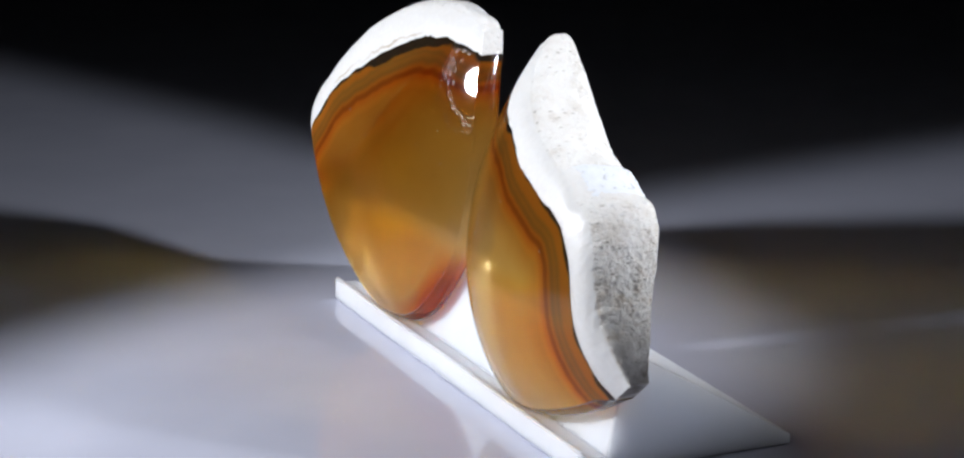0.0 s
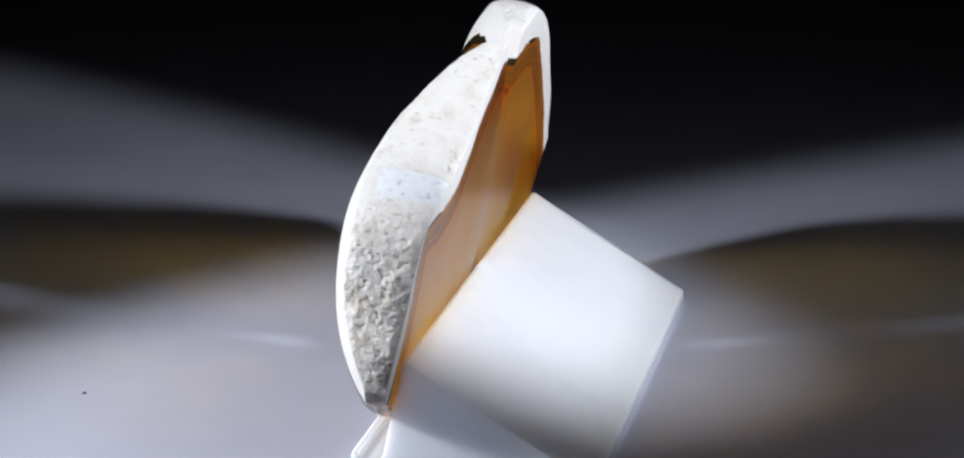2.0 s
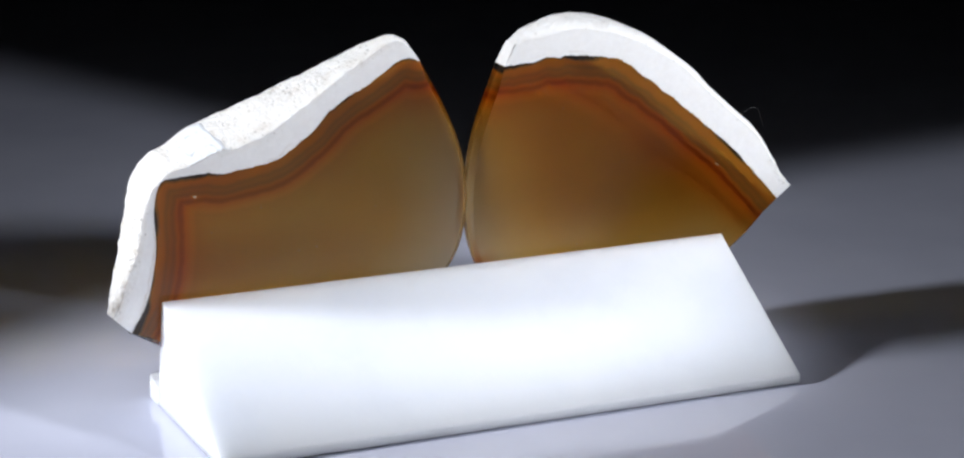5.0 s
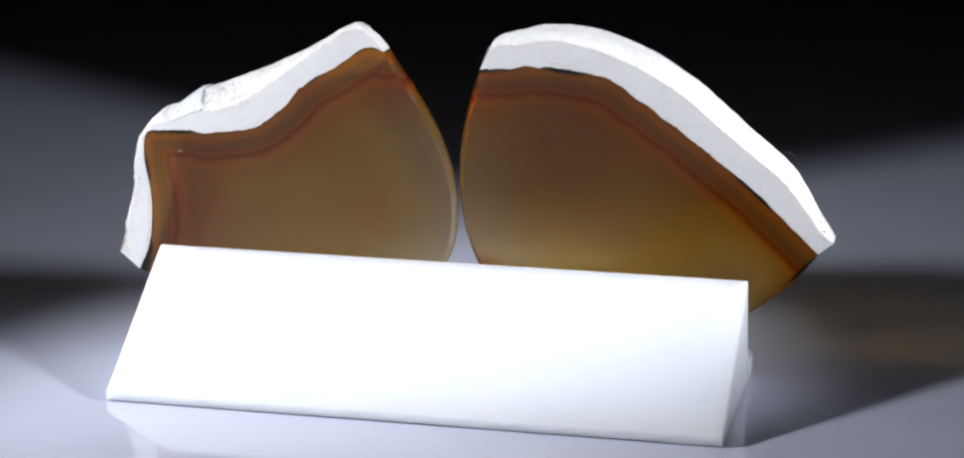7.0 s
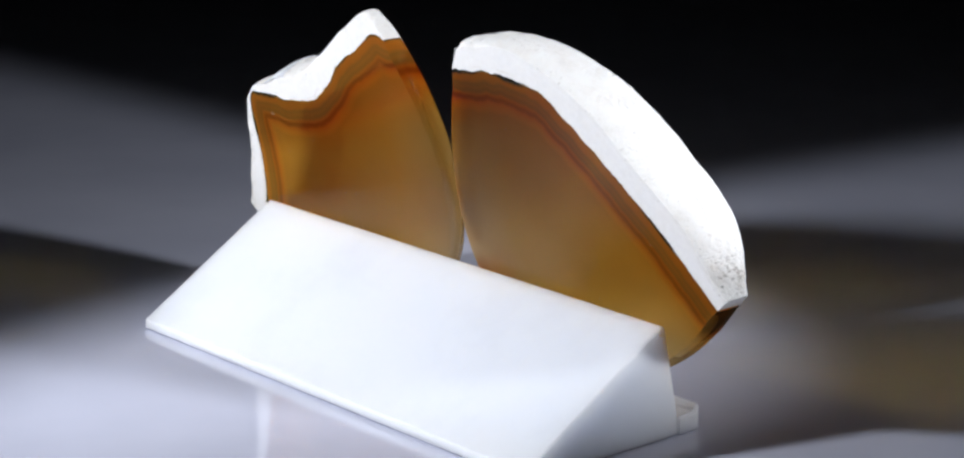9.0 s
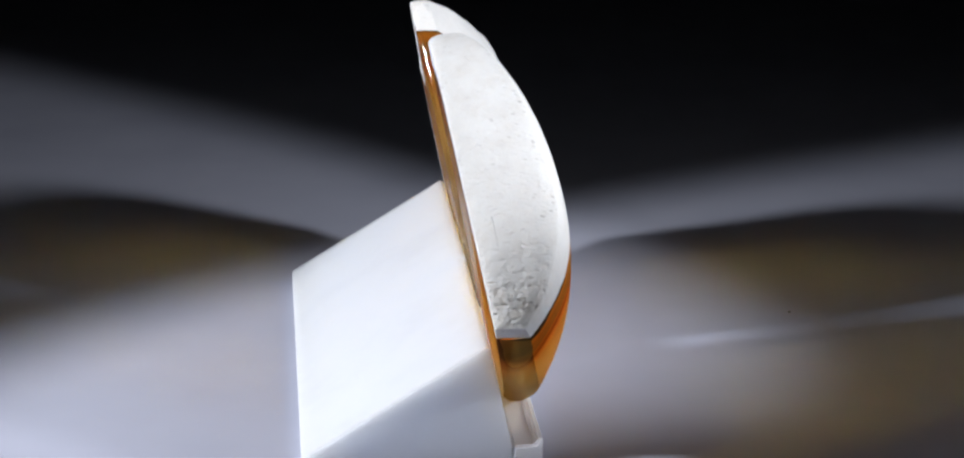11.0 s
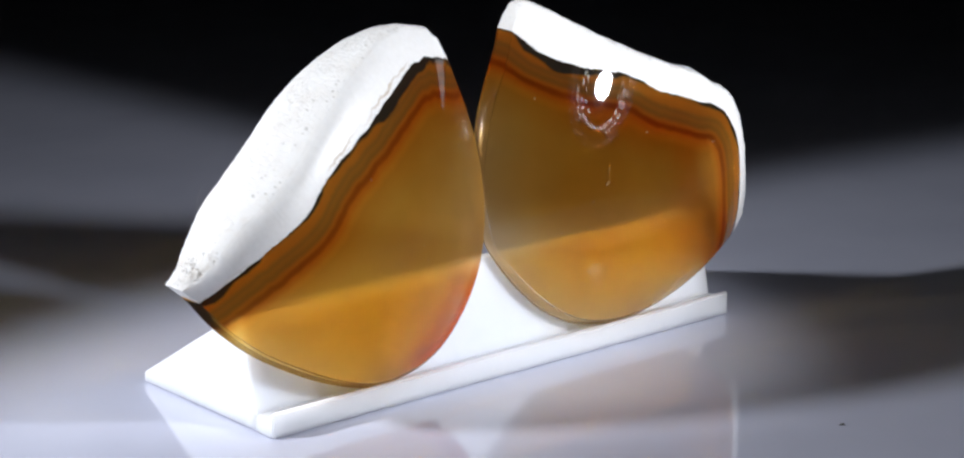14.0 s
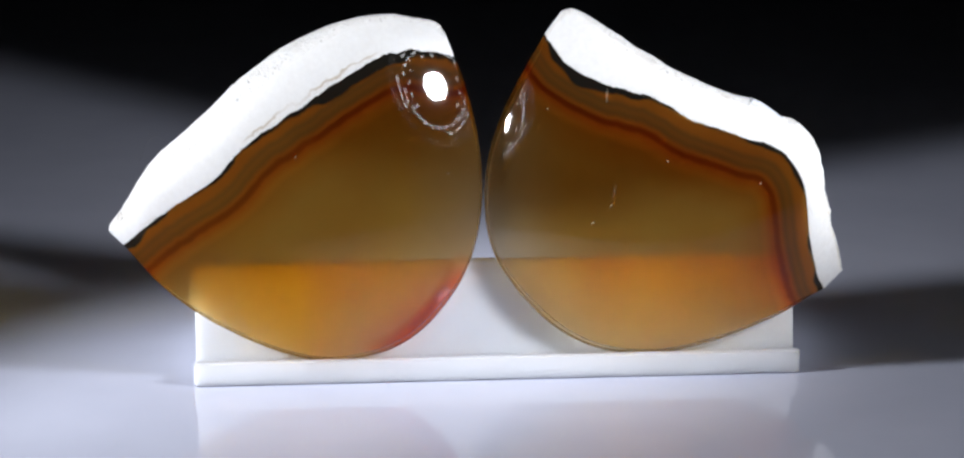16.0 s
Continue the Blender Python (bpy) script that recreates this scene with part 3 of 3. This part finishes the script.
    if facet:
        # a flat bluish facet, slightly proud of the rind
        pick = [i for i in range(m) if facet[0] < out_c[i, 0] < facet[1]]
        verts, faces, rows, n = [], [], 16, len(pick)
        for k in range(rows + 1):
            for j, i in enumerate(pick):
                s, u = 0.90 * k / rows, j / (n - 1)
                inside = min(1.0, 9 * min(u, 1 - u, 0.05 + 0.7 * k / rows, 0.7 * (1 - k / rows)) + 0.45 * noise.noise((k * 0.5, j * 0.35, 2.0)))
                q = out_c[i] + wider[i] * (1 - s) ** 1.6 + crest[i] * math.sin(math.pi * s) + away[i] * (-0.48 + (0.5 + 0.35 * u) * inside + 0.06 * noise.noise((k * 0.8, j * 0.4, 0.0)))
                verts.append(place(q[None], s * 0.92)[0])
        for k in range(rows):
            for j in range(n - 1):
                faces.append((k * n + j, k * n + j + 1, (k + 1) * n + j + 1, (k + 1) * n + j))
        grid_mesh("crystal_facet", verts, faces, FACET, rind, label="flat bluish-grey crystalline facet")
    for side, (x, z, length, turn, wide) in [(1.0, mark) for mark in marks] + [(0.0, mark) for mark in back_marks]:
        q = np.array([[x, z], [x + 0.05, z], [x, z + 0.05]])
        a, b, c = [Vector(v) for v in place(q, side)]
        up = (b - a).cross(c - a).normalized()
        m4 = up.to_track_quat("Z", "Y").to_matrix().to_4x4()
        bm = bmesh.new()
        bmesh.ops.create_icosphere(bm, subdivisions=1, radius=1.0, matrix=Matrix.Translation(a) @ m4 @ Matrix.Rotation(radians(turn), 4, "Z") @ Matrix.Diagonal((length * MM / 2, wide * MM / 2, 0.02 * MM, 1)))
        part("scratch", bm, SCRATCH, thing, "fine pale scratch")
    for points in fibres:
        line = smooth_curve(points, 16)
        bm = bmesh.new()
        rings = []
        for x, z in line:
            y = back_y(z, lean_at) - 3.0
            rings.append([bm.verts.new(((x + 0.014 * math.cos(a)) * MM, (y + 0.02 * math.cos(a + 1.6)) * MM, (z + 0.014 * math.sin(a)) * MM)) for a in (0, 2.1, 4.2)])
        for a, b in zip(rings, rings[1:]):
            for k in range(3):
                bm.faces.new((a[k], a[(k + 1) % 3], b[(k + 1) % 3], b[k]))
        part("fibre", bm, FIBRE, thing, "fine grey dust fibre clinging to the rind")
    return thing


ARC_A = [(12.6, 55.2), (8.7, 48.8), (5.2, 42.0), (2.9, 34.7), (2.3, 28.3), (3.0, 22.3), (4.9, 17.9), (9.2, 12.1), (14.3, 7.5), (20.5, 4.4), (27.7, 3.4), (35.0, 4.1), (43.3, 6.4), (51.7, 9.7), (58.6, 13.5)]
OUT_A = [(61.9, 16.6), (61.0, 20.3), (59.3, 25.3), (58.3, 29.8), (57.4, 34.3), (56.4, 38.0), (53.8, 41.2), (51.0, 42.4), (47.0, 45.1), (44.2, 46.0), (40.0, 47.6), (34.0, 50.1), (28.7, 52.7), (23.0, 56.0), (19.4, 58.4), (17.3, 59.3), (15.5, 58.9), (14.2, 57.4)]
IN_A = [(58.6, 13.5), (56.8, 17.2), (54.9, 23.9), (53.9, 31.4), (52.4, 35.5), (49.2, 39.0), (42.6, 41.2), (35.5, 43.9), (28.7, 47.2), (21.0, 49.3), (15.5, 51.9), (12.6, 55.2)]
BACK_A = [(58.6, 13.5), (56.3, 18.5), (55.4, 23.0), (55.0, 28.0), (55.5, 34.5), (54.4, 38.9), (50.0, 39.7), (43.7, 39.4), (36.7, 40.6), (30.8, 44.2), (26.4, 48.8), (20.4, 52.6), (15.9, 55.9), (12.6, 55.2)]
ARC_B = [(-2.8, 52.7), (-1.0, 47.3), (0.8, 39.8), (1.5, 31.7), (0.8, 24.2), (-0.9, 18.7), (-3.6, 13.9), (-8.2, 8.6), (-13.4, 5.3), (-19.6, 3.8), (-25.7, 3.6), (-32.7, 5.6), (-39.8, 8.8), (-46.7, 12.9), (-52.6, 18.0), (-57.2, 23.7)]
OUT_B = [(-59.6, 25.9), (-56.6, 30.0), (-52.3, 35.9), (-43.9, 42.8), (-37.0, 49.2), (-29.9, 54.5), (-21.8, 58.6), (-14.4, 60.0), (-8.4, 59.0), (-5.6, 58.0), (-4.2, 56.4)]
IN_B = [(-57.2, 23.7), (-50.9, 29.9), (-44.8, 34.2), (-41.8, 36.4), (-36.8, 41.5), (-28.9, 46.6), (-20.9, 51.3), (-13.8, 54.3), (-7.7, 54.2), (-2.8, 52.7)]
BACK_B = [(-57.2, 23.7), (-52.8, 28.2), (-47.4, 33.7), (-38.1, 41.4), (-29.2, 48.2), (-22.8, 52.3), (-13.0, 53.6), (-7.0, 53.0), (-2.8, 52.7)]

FLARE_A = [(22.0, 0.0), (25.0, -0.1), (32.0, -1.4), (39.5, -2.8), (46.7, -2.2), (54.0, -0.6), (57.5, -0.1)]
FLARE_B = [(-56.0, 0.1), (-45.0, 0.5), (-36.0, 0.3), (-28.0, -0.5), (-20.0, -1.2), (-8.0, -1.3), (-5.0, -0.3)]
SWELL_A = [(14.0, 0.0), (20.0, 0.6), (50.0, 0.6), (57.0, 0.3), (60.0, 0.0)]
SWELL_B = [(-58.0, 0.0), (-50.0, 0.8), (-40.0, 1.0), (-30.0, 0.8), (-22.0, 0.3), (-16.0, 0.0)]


def wear_a(x, z):
    """Rough and stained towards the corner, smooth on one small flat facet."""
    if 45.6 < x < 51.2 and 42.0 < z < 47.0:
        return 0.0
    low = min(1.0, max(0.0, (40.0 - z) / 12.0))
    return 0.35 + 0.65 * low + 0.85 * min(1.0, max(0.0, (25.0 - z) / 7.0))


def wear_b(x, z):
    """Smooth but for a broken patch at the lower corner."""
    return 0.18 + 0.95 * min(1.0, max(0.0, (32.0 - z) / 2.5))


MARKS_A = [(21.6, 47.5, 2.8, 92, 0.07), (22.4, 32.5, 2.4, 78, 0.05), (21.9, 30.2, 1.0, 60, 0.10), (19.0, 27.3, 0.8, 40, 0.16), (13.5, 22.5, 0.5, 0, 0.10), (46.2, 33.6, 0.4, 30, 0.2),
           (31.0, 37.5, 0.4, 10, 0.15), (12.3, 44.8, 0.7, 20, 0.1), (38.5, 19.5, 0.5, 80, 0.1)]
MARKS_B = [(-18.5, 27.0, 0.6, 100, 0.08), (-17.6, 24.3, 0.9, 95, 0.07), (-31.7, 16.3, 0.3, 0, 0.2), (-29.0, 39.5, 0.5, 50, 0.12), (-6.0, 40.0, 1.0, 45, 0.08), (-4.2, 34.8, 0.5, 30, 0.15),
           (-9.5, 37.0, 0.4, 60, 0.12), (-12.0, 20.0, 0.4, 15, 0.12), (-40.0, 21.0, 0.5, 70, 0.1)]
BACK_MARKS_A = [(49.0, 36.0, 0.5, 30, 0.35), (38.0, 33.0, 0.9, 85, 0.10), (13.0, 38.7, 0.35, 0, 0.3), (31.2, 24.7, 0.6, 10, 0.14), (28.2, 25.0, 0.5, 20, 0.22), (46.0, 29.5, 0.35, 60, 0.15), (18.5, 31.0, 0.3, 0, 0.2)]
BACK_MARKS_B = [(-14.0, 44.5, 0.5, 90, 0.14), (-44.3, 31.5, 0.4, 40, 0.16), (-19.0, 19.6, 0.7, 95, 0.09), (-31.0, 19.4, 0.6, 80, 0.09), (-26.0, 34.0, 0.3, 0, 0.16)]
FIBRES_B = [[(-50.2, 39.8), (-51.8, 40.5), (-53.2, 39.4), (-54.3, 36.6)]]
SPECKS = [(26.0, -59.3, 0.4)]


def build():
    room()
    table = turntable()
    for eye, target, size, power in (LAMP_LEFT, LAMP_RIGHT):
        way = (target - eye).normalized()
        tagged(reflector_lamp(eye - way * 0.012, target))
    stand = marble_stand()
    a = agate("agate_half", ARC_A, OUT_A, IN_A, BACK_A, (0.85, 0.205), (38.5, 37.5), (31.0, 24.0), 10.9, 3.2, RIND_A, AGATE_A, 0.42, wear_a,
              "polished amber agate with brown and red bands", "rough chalk-white outer rind with brown pits", (45.0, 51.6), MARKS_A, (), 0.4, FLARE_A, SWELL_A, 0.30, 2.7, BACK_MARKS_A)
    tagged(a, "polished amber agate half with rough pitted white rind, on the stand", "agate stone", "pair of agate halves")
    b = agate("agate_half", ARC_B, OUT_B, IN_B, BACK_B, (0.25, 0.190), (-39.0, 39.5), (-25.0, 26.0), 10.8, 3.9, RIND_B, AGATE_B, 0.30, wear_b,
              "polished orange-brown agate with dark and red bands", "smooth chalk-white outer rind with small chips", None, MARKS_B, FIBRES_B, 0.7, FLARE_B, SWELL_B, 0.22, 2.4, BACK_MARKS_B)
    tagged(b, "polished orange-brown agate half with smooth white rind, on the stand", "agate stone", "pair of agate halves")
    return table, stand, a, b


TURNING = build()


def motions():
    """The turntable and what stands on it turn together, at an even pace."""
    for thing in TURNING:
        walk(thing, [(t * 0.5, pose(0, 0, 0, 0, 0, TURN_START + TURN_RATE * t * 0.5)) for t in range(33)])


motions()
